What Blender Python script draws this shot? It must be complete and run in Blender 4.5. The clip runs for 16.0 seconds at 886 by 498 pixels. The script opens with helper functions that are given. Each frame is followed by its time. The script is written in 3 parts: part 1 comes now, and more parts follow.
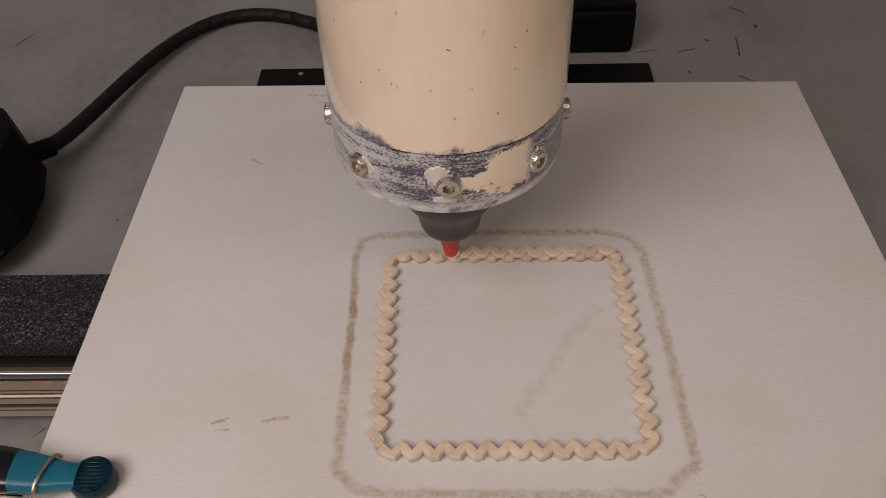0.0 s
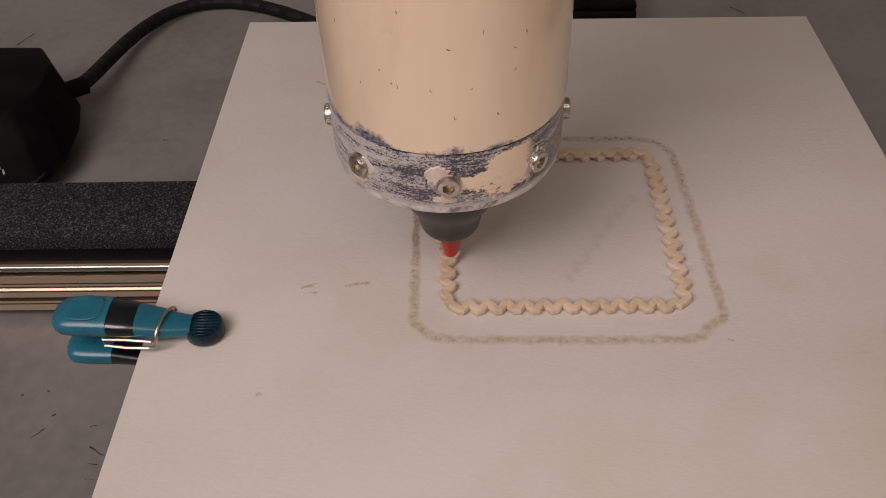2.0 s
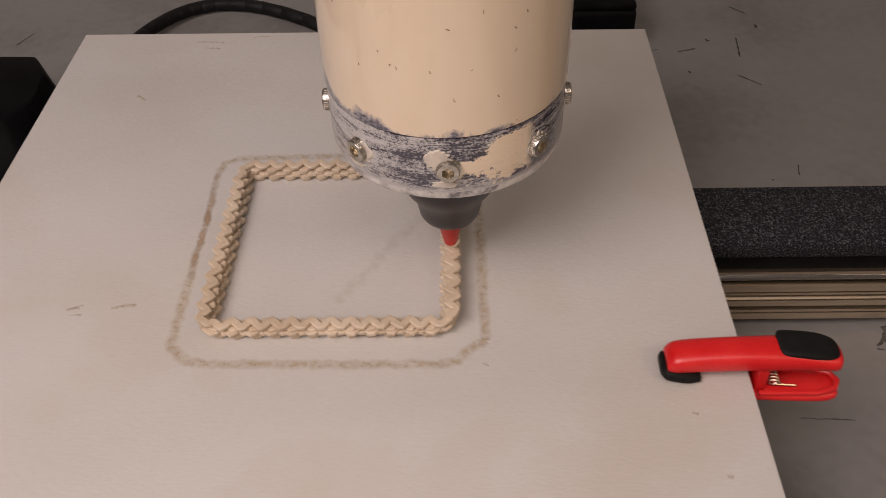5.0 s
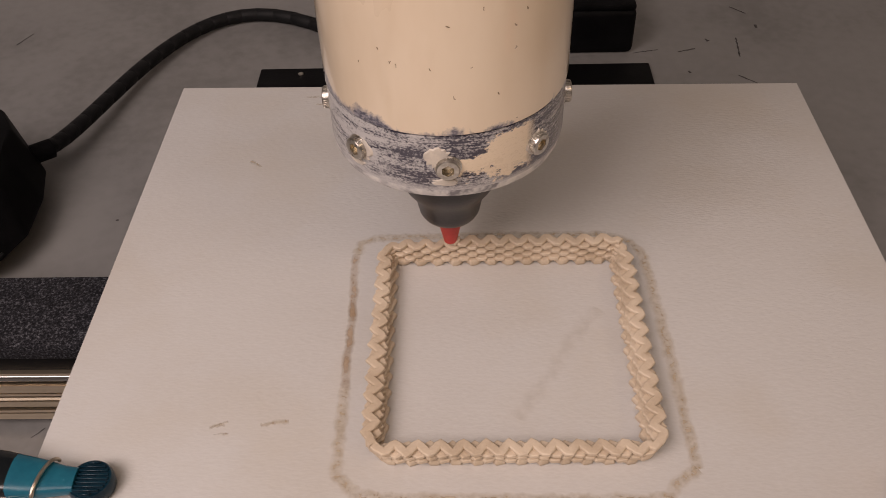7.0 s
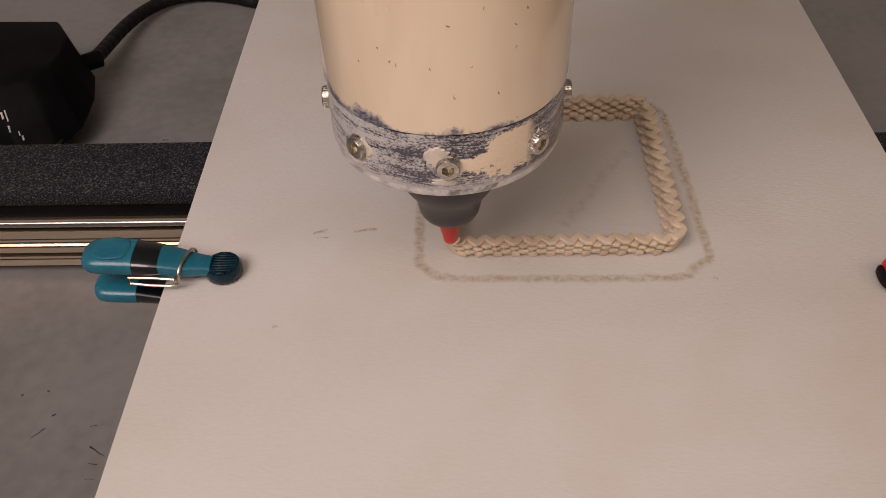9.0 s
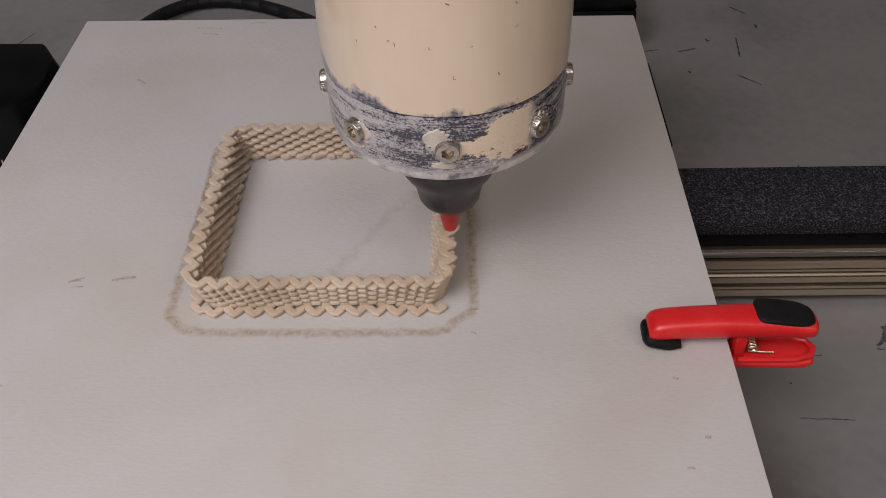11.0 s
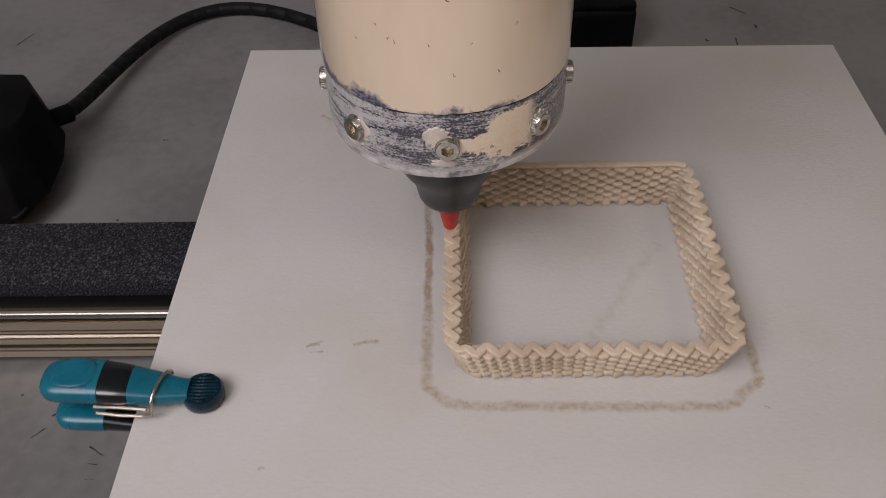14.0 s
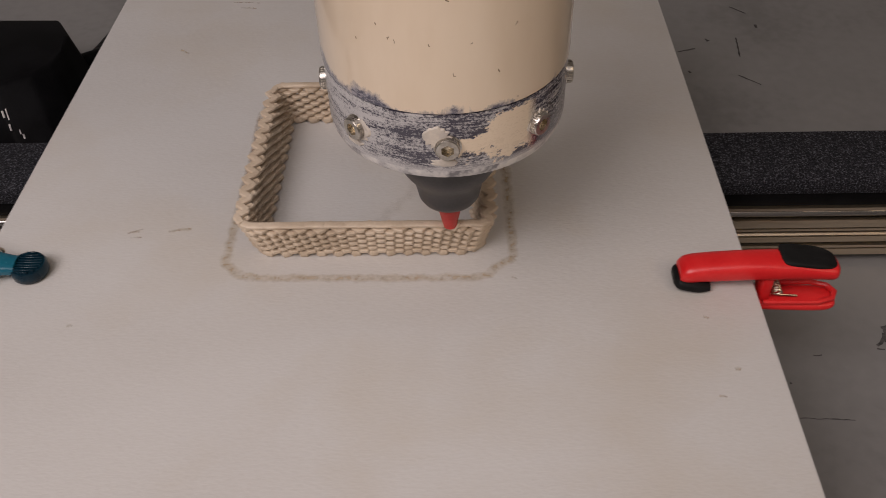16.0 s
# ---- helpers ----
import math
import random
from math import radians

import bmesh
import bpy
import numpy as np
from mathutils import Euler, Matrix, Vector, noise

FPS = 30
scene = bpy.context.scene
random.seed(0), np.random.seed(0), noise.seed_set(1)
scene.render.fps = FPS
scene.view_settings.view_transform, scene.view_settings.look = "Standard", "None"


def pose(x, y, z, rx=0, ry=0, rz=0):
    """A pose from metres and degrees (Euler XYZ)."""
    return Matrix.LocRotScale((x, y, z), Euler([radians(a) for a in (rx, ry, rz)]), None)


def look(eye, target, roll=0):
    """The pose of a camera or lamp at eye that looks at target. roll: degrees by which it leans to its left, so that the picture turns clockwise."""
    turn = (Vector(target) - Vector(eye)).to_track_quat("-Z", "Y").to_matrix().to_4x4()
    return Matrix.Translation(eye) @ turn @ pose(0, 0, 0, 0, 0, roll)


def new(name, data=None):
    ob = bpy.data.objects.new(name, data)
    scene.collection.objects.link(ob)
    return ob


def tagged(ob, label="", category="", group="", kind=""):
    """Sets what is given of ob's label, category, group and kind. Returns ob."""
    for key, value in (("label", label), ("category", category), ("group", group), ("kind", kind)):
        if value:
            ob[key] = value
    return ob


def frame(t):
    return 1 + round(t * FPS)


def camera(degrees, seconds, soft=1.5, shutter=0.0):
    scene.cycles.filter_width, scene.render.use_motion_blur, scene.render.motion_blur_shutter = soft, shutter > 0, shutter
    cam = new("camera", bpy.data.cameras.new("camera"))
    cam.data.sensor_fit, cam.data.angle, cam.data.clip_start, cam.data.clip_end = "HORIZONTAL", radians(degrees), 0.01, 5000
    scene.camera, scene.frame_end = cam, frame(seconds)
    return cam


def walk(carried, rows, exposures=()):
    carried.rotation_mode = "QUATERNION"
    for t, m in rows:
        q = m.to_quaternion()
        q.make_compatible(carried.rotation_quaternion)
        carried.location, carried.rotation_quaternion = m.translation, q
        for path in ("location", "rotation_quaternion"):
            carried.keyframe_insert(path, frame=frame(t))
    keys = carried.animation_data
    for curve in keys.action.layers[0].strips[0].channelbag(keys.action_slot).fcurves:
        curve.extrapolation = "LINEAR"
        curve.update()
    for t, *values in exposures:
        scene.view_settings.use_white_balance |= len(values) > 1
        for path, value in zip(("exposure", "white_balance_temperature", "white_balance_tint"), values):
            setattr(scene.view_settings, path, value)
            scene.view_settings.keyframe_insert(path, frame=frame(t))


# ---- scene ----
EYE = (0.0, 0.0, 0.30)
cam = camera(52.97, 16.0, soft=0.7, shutter=0.25)
CAM_POSE = look(EYE, (-0.0244, 0.7218, 0.30 - 0.69167), -2.0)
walk(cam, [(0, CAM_POSE), (16, CAM_POSE)],
     [(0, 0.0, 6550, 17), (1.5, -0.02, 6850, 20), (3.2, -0.07, 7050, 22), (5.3, 0.12, 6850, 19), (7.0, 0.13, 6920, 20), (9.2, 0.08, 7050, 21), (11.3, 0.02, 5950, 13), (13.0, 0.0, 5900, 13), (16, -0.08, 6380, 15)])

# ---- light ----
world = bpy.data.worlds.new("room_light")
scene.world = world
world.use_nodes = True
world.node_tree.nodes["Background"].inputs[0].default_value = (0.85, 0.78, 0.80, 1)
world.node_tree.nodes["Background"].inputs[1].default_value = 0.42


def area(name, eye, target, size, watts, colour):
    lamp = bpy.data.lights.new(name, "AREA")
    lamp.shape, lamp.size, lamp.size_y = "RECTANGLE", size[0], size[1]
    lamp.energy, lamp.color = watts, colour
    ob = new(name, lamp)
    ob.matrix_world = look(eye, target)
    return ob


# unseen key light, added free in the room at the front left
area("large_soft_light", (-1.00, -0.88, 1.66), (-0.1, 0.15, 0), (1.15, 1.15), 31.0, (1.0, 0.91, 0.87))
# unseen overhead fill, added to soften the extruder's shadow
area("front_fill_light", (-0.05, -1.10, 2.10), (-0.02, -0.92, 0), (1.6, 1.3), 14, (1.0, 0.90, 0.84))
area("warm_room_light", (1.7, -0.9, 2.05), (0.3, 0.2, 0), (0.7, 0.7), 10, (1.0, 0.75, 0.48))


# ---- materials ----
def material(name, colours, rough=0.5, metal=0.0, scale=40.0, fine=400.0, bump=0.1, depth=0.0005, coat=0.0, stretch=(1, 1, 1),
             spread=(0.35, 0.65), rough_vary=0.1, shine=0.5):
    """A surface of two or three colours mixed by large stains and a fine grain, with relief."""
    m = bpy.data.materials.new(name)
    m.use_nodes = True
    nt = m.node_tree
    bsdf = nt.nodes["Principled BSDF"]
    tc = nt.nodes.new("ShaderNodeTexCoord")
    mp = nt.nodes.new("ShaderNodeMapping")
    mp.inputs["Scale"].default_value = stretch
    nt.links.new(tc.outputs["Object"], mp.inputs[0])
    big = nt.nodes.new("ShaderNodeTexNoise")
    big.inputs["Scale"].default_value, big.inputs["Detail"].default_value = scale, 5
    small = nt.nodes.new("ShaderNodeTexNoise")
    small.inputs["Scale"].default_value, small.inputs["Detail"].default_value = fine, 4
    for n in (big, small):
        nt.links.new(mp.outputs[0], n.inputs["Vector"])
    mix = nt.nodes.new("ShaderNodeMath")
    mix.operation = "MULTIPLY_ADD"
    nt.links.new(small.outputs[0], mix.inputs[0])
    mix.inputs[1].default_value = 0.35
    nt.links.new(big.outputs[0], mix.inputs[2])
    ramp = nt.nodes.new("ShaderNodeValToRGB")
    el = ramp.color_ramp.elements
    n = len(colours)
    while len(el) < n:
        el.new(0.5)
    for i, c in enumerate(colours):
        el[i].position = 0.175 + spread[0] + (spread[1] - spread[0]) * i / max(1, n - 1)
        el[i].color = (*c, 1)
    nt.links.new(mix.outputs[0], ramp.inputs[0])
    nt.links.new(ramp.outputs[0], bsdf.inputs["Base Color"])
    rv = nt.nodes.new("ShaderNodeMath")
    rv.operation = "MULTIPLY_ADD"
    nt.links.new(big.outputs[0], rv.inputs[0])
    rv.inputs[1].default_value, rv.inputs[2].default_value = rough_vary * 2, rough - rough_vary
    nt.links.new(rv.outputs[0], bsdf.inputs["Roughness"])
    bsdf.inputs["Metallic"].default_value = metal
    bsdf.inputs["Coat Weight"].default_value = coat
    bsdf.inputs["Coat Roughness"].default_value = 0.06
    bsdf.inputs["Specular IOR Level"].default_value = shine
    bp = nt.nodes.new("ShaderNodeBump")
    bp.inputs["Strength"].default_value, bp.inputs["Distance"].default_value = bump, depth
    nt.links.new(small.outputs[0], bp.inputs["Height"])
    nt.links.new(bp.outputs[0], bsdf.inputs["Normal"])
    return m


M_BOARD = material("white_melamine", [(0.545, 0.525, 0.50), (0.585, 0.57, 0.55), (0.61, 0.60, 0.585)], 0.42, scale=9, fine=800, bump=0.45,
                   depth=0.0003, spread=(0.3, 0.7), stretch=(0.45, 1, 1))
def stain(mat, tint, scale, lo, hi, most):
    """Faint soft stains over a surface."""
    nt = mat.node_tree
    bsdf = nt.nodes["Principled BSDF"]
    base = bsdf.inputs["Base Color"].links[0].from_socket
    tex = nt.nodes.new("ShaderNodeTexCoord")
    cloud = nt.nodes.new("ShaderNodeTexNoise")
    cloud.inputs["Scale"].default_value, cloud.inputs["Detail"].default_value, cloud.inputs["Roughness"].default_value = scale, 6, 0.55
    cut = nt.nodes.new("ShaderNodeMapRange")
    cut.inputs["From Min"].default_value, cut.inputs["From Max"].default_value, cut.inputs["To Max"].default_value = lo, hi, most
    mix = nt.nodes.new("ShaderNodeMix")
    mix.data_type = "RGBA"
    mix.inputs[7].default_value = (*tint, 1)
    nt.links.new(tex.outputs["Object"], cloud.inputs["Vector"])
    nt.links.new(cloud.outputs["Fac"], cut.inputs["Value"])
    nt.links.new(cut.outputs["Result"], mix.inputs["Factor"])
    nt.links.new(base, mix.inputs[6])
    nt.links.new(mix.outputs[2], bsdf.inputs["Base Color"])


stain(M_BOARD, (0.50, 0.43, 0.33), 11, 0.50, 0.75, 0.40)
M_TABLE = material("grey_laminate_table", [(0.15, 0.147, 0.143), (0.19, 0.186, 0.182), (0.21, 0.206, 0.201)], 0.45, scale=7, fine=120, bump=0.05)
M_CLAY = material("wet_cream_clay", [(0.51, 0.405, 0.295), (0.585, 0.475, 0.355), (0.65, 0.54, 0.415)], 0.55, scale=60, fine=700, bump=0.3, depth=0.0004)
M_SKIRT = material("dried_clay_trace", [(0.48, 0.37, 0.23), (0.54, 0.43, 0.29), (0.57, 0.48, 0.36)], 0.7, scale=90, fine=900, bump=0.1)
M_TRACE = material("brown_clay_trace", [(0.36, 0.245, 0.15), (0.47, 0.36, 0.26)], 0.7, scale=60, fine=900, bump=0.15)
M_SMEAR = material("faint_clay_smear", [(0.52, 0.43, 0.34), (0.58, 0.49, 0.40)], 0.6, scale=150, fine=900)
def thin_film(mat, low, high, scale):
    """Lets the board show through a thin dried film where it is worn."""
    nt = mat.node_tree
    out = next(n for n in nt.nodes if n.type == "OUTPUT_MATERIAL")
    surface = out.inputs["Surface"].links[0].from_socket
    tex = nt.nodes.new("ShaderNodeTexCoord")
    speck = nt.nodes.new("ShaderNodeTexNoise")
    speck.inputs["Scale"].default_value = scale
    speck.inputs["Detail"].default_value = 6
    edge = nt.nodes.new("ShaderNodeAttribute")
    edge.attribute_name = "thickness"
    add = nt.nodes.new("ShaderNodeMath")
    add.operation = "MULTIPLY"
    ramp = nt.nodes.new("ShaderNodeMapRange")
    ramp.inputs["From Min"].default_value = 0.36
    ramp.inputs["From Max"].default_value = 0.62
    ramp.inputs["To Min"].default_value = low
    ramp.inputs["To Max"].default_value = high
    clear = nt.nodes.new("ShaderNodeBsdfTransparent")
    mix = nt.nodes.new("ShaderNodeMixShader")
    nt.links.new(tex.outputs["Object"], speck.inputs["Vector"])
    nt.links.new(speck.outputs["Fac"], ramp.inputs["Value"])
    nt.links.new(ramp.outputs["Result"], add.inputs[0])
    nt.links.new(edge.outputs["Fac"], add.inputs[1])
    nt.links.new(add.outputs["Value"], mix.inputs[0])
    nt.links.new(clear.outputs[0], mix.inputs[1])
    nt.links.new(surface, mix.inputs[2])
    nt.links.new(mix.outputs[0], out.inputs["Surface"])


thin_film(M_SKIRT, 0.17, 0.50, 330)
thin_film(M_TRACE, 0.26, 0.80, 150)
thin_film(M_SMEAR, 0.03, 0.13, 220)


def tube_material(name, clay, dark, film, seam, mode):
    """Clay behind clear acrylic; at its foot, or all over the plug, dark stains and chalky film show."""
    m = material(name, clay, 0.30, scale=18, fine=160, bump=0.03, coat=0.9, stretch=(1, 1, 0.35), spread=(0.25, 0.75))
    nt = m.node_tree
    bsdf = nt.nodes["Principled BSDF"]
    base = bsdf.inputs["Base Color"].links[0].from_socket
    tc = nt.nodes.new("ShaderNodeTexCoord")
    sep = nt.nodes.new("ShaderNodeSeparateXYZ")
    nt.links.new(tc.outputs["Object"], sep.inputs[0])

    def noisy(scale, stretch, detail=6, rough=0.6):
        mp = nt.nodes.new("ShaderNodeMapping")
        mp.inputs["Scale"].default_value = stretch
        nt.links.new(tc.outputs["Object"], mp.inputs[0])
        n = nt.nodes.new("ShaderNodeTexNoise")
        n.inputs["Scale"].default_value, n.inputs["Detail"].default_value, n.inputs["Roughness"].default_value = scale, detail, rough
        nt.links.new(mp.outputs[0], n.inputs["Vector"])
        return n.outputs[0]

    def calc(op, a, b, c=None):
        n = nt.nodes.new("ShaderNodeMath")
        n.operation = op
        for i, v in enumerate((a, b, c)):
            if v is None:
                continue
            if isinstance(v, (int, float)):
                n.inputs[i].default_value = v
            else:
                nt.links.new(v, n.inputs[i])
        return n.outputs[0]

    def sharp(value, lo, hi):
        n = nt.nodes.new("ShaderNodeMapRange")
        n.inputs["From Min"].default_value, n.inputs["From Max"].default_value = lo, hi
        nt.links.new(value, n.inputs["Value"])
        return n.outputs[0]

    def blend(fac, a, b):
        n = nt.nodes.new("ShaderNodeMix")
        n.data_type = "RGBA"
        nt.links.new(fac, n.inputs["Factor"])
        for v, i in ((a, 6), (b, 7)):
            if isinstance(v, tuple):
                n.inputs[i].default_value = (*v, 1)
            else:
                nt.links.new(v, n.inputs[i])
        return n.outputs[2]

    speck = noisy(420, (1, 1, 1.6), 5, 0.7)
    if mode == "tube":
        h = calc("MULTIPLY_ADD", noisy(48, (1, 1, 0.6), 7, 0.65), 0.030, -0.0146)
        h = calc("ADD", h, calc("MULTIPLY", sep.outputs[0], -0.085))
        gap = calc("SUBTRACT", h, calc("SUBTRACT", sep.outputs[2], seam))
        film_on = sharp(gap, -0.0014, 0.0018)
        dark_on = calc("MULTIPLY", film_on, sharp(calc("ADD", speck, calc("MULTIPLY", gap, 16.0)), 0.45, 0.60))
        out = blend(dark_on, blend(film_on, base, film), dark)
    else:
        streak = noisy(130, (0.32, 0.32, 2.6), 7, 0.68)
        scr = noisy(1500, (0.10, 0.10, 1.6), 3, 0.6)
        grit = noisy(900, (1, 1, 1.3), 4, 0.7)
        patch = noisy(34, (1, 1, 1.8), 5, 0.6)
        mass = calc("ADD", calc("MULTIPLY", streak, 0.42), calc("ADD", calc("MULTIPLY", scr, 0.20), calc("MULTIPLY", grit, 0.38)))
        # more chalk has dried on the one flank, and in blots
        mass = calc("ADD", mass, calc("MULTIPLY", sharp(sep.outputs[0], -0.008, -0.040), 0.062))
        mass = calc("ADD", mass, calc("MULTIPLY", sharp(patch, 0.48, 0.62), 0.05))
        chalk = sharp(mass, 0.492, 0.575)
        edge = sharp(calc("ADD", sep.outputs[2], calc("MULTIPLY", grit, 0.007)), seam + 0.0072, seam + 0.0050)
        chalk = calc("MAXIMUM", chalk, edge)
        field = calc("ADD", calc("ADD", patch, calc("MULTIPLY", speck, 0.30)), calc("MULTIPLY", sep.outputs[0], 5.0))
        field = calc("SUBTRACT", field, calc("MULTIPLY", calc("ABSOLUTE", calc("SUBTRACT", sep.outputs[2], seam + 0.0135), 0), 14.0))
        clay_on = calc("MULTIPLY", sharp(field, 0.655, 0.685), sharp(sep.outputs[0], 0.0335, 0.0300))
        out = blend(clay_on, blend(chalk, dark, film), base)
        rg = nt.nodes.new("ShaderNodeMapRange")
        rg.inputs["To Min"].default_value, rg.inputs["To Max"].default_value = 0.22, 0.6
        nt.links.new(chalk, rg.inputs["Value"])
        nt.links.new(rg.outputs[0], bsdf.inputs["Roughness"])
        bsdf.inputs["Coat Weight"].default_value = 0.35
    nt.links.new(out, bsdf.inputs["Base Color"])
    return m


CREAM = [(0.77, 0.62, 0.45), (0.82, 0.675, 0.505), (0.85, 0.71, 0.54)]
M_TUBE = tube_material("clay_filled_acrylic", CREAM, (0.05, 0.05, 0.085), (0.30, 0.285, 0.32), 0.0968, "tube")
M_RING = tube_material("clay_smeared_end_plug", CREAM, (0.050, 0.046, 0.068), (0.53, 0.51, 0.505), 0.0695, "plug")
M_PIT = material("dark_clay_pit", [(0.22, 0.15, 0.09), (0.45, 0.34, 0.24)], 0.6, scale=300, fine=900)
M_CHALK = material("dried_clay", [(0.50, 0.45, 0.40), (0.66, 0.59, 0.50)], 0.7, scale=120, fine=900, bump=0.4)
M_RIM = material("chalky_plug_rim", [(0.20, 0.19, 0.20), (0.56, 0.54, 0.53), (0.74, 0.71, 0.67)], 0.4, scale=140, fine=600, bump=0.3)
M_STAIN = material("dark_plug_stain", [(0.06, 0.06, 0.10), (0.17, 0.16, 0.22)], 0.4, scale=200, fine=900, coat=0.5)
M_CONE = material("dark_grey_plastic", [(0.028, 0.026, 0.028), (0.05, 0.046, 0.047)], 0.38, scale=60, fine=800, bump=0.15)
M_RED_TIP = material("red_nozzle_plastic", [(0.45, 0.02, 0.015), (0.58, 0.04, 0.03)], 0.35, scale=90, fine=600)
M_STEEL = material("stainless_steel", [(0.42, 0.39, 0.35), (0.66, 0.63, 0.58)], 0.30, metal=1.0, scale=260, fine=900)
M_ROD = material("dull_steel_rod", [(0.30, 0.29, 0.28), (0.42, 0.41, 0.40)], 0.22, metal=1.0, scale=30, fine=500, stretch=(0.04, 1, 1))
M_RUST = material("dark_socket", [(0.30, 0.25, 0.18), (0.72, 0.64, 0.50)], 0.25, metal=0.9, scale=300, fine=900)
M_BLACK = material("black_plastic", [(0.003, 0.003, 0.0034), (0.006, 0.006, 0.0068)], 0.55, scale=50, fine=600, bump=0.15, shine=0.06)
M_BELT = material("black_textured_rail_cover", [(0.006, 0.006, 0.008), (0.026, 0.026, 0.031), (0.125, 0.128, 0.145)], 0.75, scale=900, fine=2600, bump=0.8,
                  depth=0.0006, spread=(0.38, 0.72), shine=0.12)
M_ALU = material("brushed_aluminium", [(0.62, 0.52, 0.40), (0.80, 0.69, 0.54)], 0.34, metal=1.0, scale=30, fine=500, stretch=(0.04, 1, 1), bump=0.05)
M_CABLE = material("black_cable_sheath", [(0.006, 0.006, 0.0065), (0.014, 0.014, 0.015)], 0.55, scale=60, fine=1200, bump=0.4, shine=0.15)
M_TEAL = material("teal_plastic", [(0.005, 0.105, 0.165), (0.010, 0.145, 0.21)], 0.27, scale=60, fine=500, bump=0.08)
M_TEAL_DARK = material("dark_teal_rubber", [(0.001, 0.014, 0.026), (0.003, 0.026, 0.044)], 0.28, scale=90, fine=600, shine=0.3)
M_TEAL_BLACK = material("black_clip_core", [(0.002, 0.004, 0.006), (0.005, 0.008, 0.011)], 0.2, scale=60, fine=500, coat=0.4)
M_RED = material("red_clip_plastic", [(0.60, 0.010, 0.012), (0.68, 0.022, 0.022)], 0.34, scale=60, fine=500, bump=0.08)
M_RUBBER = material("black_rubber", [(0.006, 0.006, 0.006), (0.012, 0.012, 0.012)], 0.5, scale=80, fine=700, bump=0.2, shine=0.12)
M_WIRE = material("spring_wire", [(0.45, 0.38, 0.30), (0.62, 0.54, 0.45)], 0.3, metal=1.0, scale=100, fine=600)
M_WALL = material("painted_wall", [(0.62, 0.61, 0.59), (0.68, 0.67, 0.65)], 0.8, scale=3, fine=80)
M_FLOOR = material("concrete_floor", [(0.22, 0.21, 0.20), (0.30, 0.29, 0.28)], 0.7, scale=4, fine=60)
M_MARK = material("dark_scuff", [(0.02, 0.02, 0.02), (0.085, 0.08, 0.078)], 0.7, scale=300, fine=900)


# ---- mesh helpers ----
def thing(name, origin, label, category, group="", kind=""):
    ob = new(name)
    ob.location = origin
    ob.empty_display_size = 0.02
    return tagged(ob, label, category, group, kind)


def finish(bm, name, mat, smooth=True):
    bmesh.ops.recalc_face_normals(bm, faces=bm.faces)
    for f in bm.faces:
        f.smooth = smooth
    me = bpy.data.meshes.new(name)
    bm.to_mesh(me)
    bm.free()
    me.materials.append(mat)
    if smooth:
        me.set_sharp_from_angle(angle=radians(38))
    return me


def part(name, bm, mat, parent, label="", smooth=True):
    """One mesh under a thing or a part; bm is given in the place's coordinates."""
    root = parent.location.copy()
    up = parent.parent
    while up:
        root += up.location
        up = up.parent
    bmesh.ops.translate(bm, verts=bm.verts, vec=-root)
    ob = new(name, finish(bm, name, mat, smooth))
    ob.parent = parent
    return tagged(ob, label)


def single(name, bm, mat, label, category, kind="", smooth=True, origin=(0, 0, 0)):
    bmesh.ops.translate(bm, verts=bm.verts, vec=-Vector(origin))
    ob = new(name, finish(bm, name, mat, smooth))
    ob.location = origin
    return tagged(ob, label, category, kind=kind)


def box(bm, lo, hi, bevel=0.0, seg=2):
    made = bmesh.ops.create_cube(bm, size=1, matrix=Matrix.LocRotScale(
        [(a + b) / 2 for a, b in zip(lo, hi)], None, [b - a for a, b in zip(lo, hi)]))["verts"]
    if bevel:
        edges = list({e for v in made for e in v.link_edges})
        bmesh.ops.bevel(bm, geom=edges, offset=bevel, segments=seg, affect="EDGES", profile=0.5)
    return bm


def lathe(bm, profile, centre, n=64, cap_low=True, cap_high=True):
    """A turned form round a vertical axis; profile: (radius, height) from below."""
    rings = []
    for r, z in profile:
        rings.append([bm.verts.new((centre[0] + r * math.cos(2 * math.pi * i / n), centre[1] + r * math.sin(2 * math.pi * i / n), centre[2] + z))
                      for i in range(n)])
    for a, b in zip(rings, rings[1:]):
        for i in range(n):
            bm.faces.new((a[i], a[(i + 1) % n], b[(i + 1) % n], b[i]))
    if cap_low:
        bm.faces.new(rings[0][::-1])
    if cap_high:
        bm.faces.new(rings[-1])
    return bm


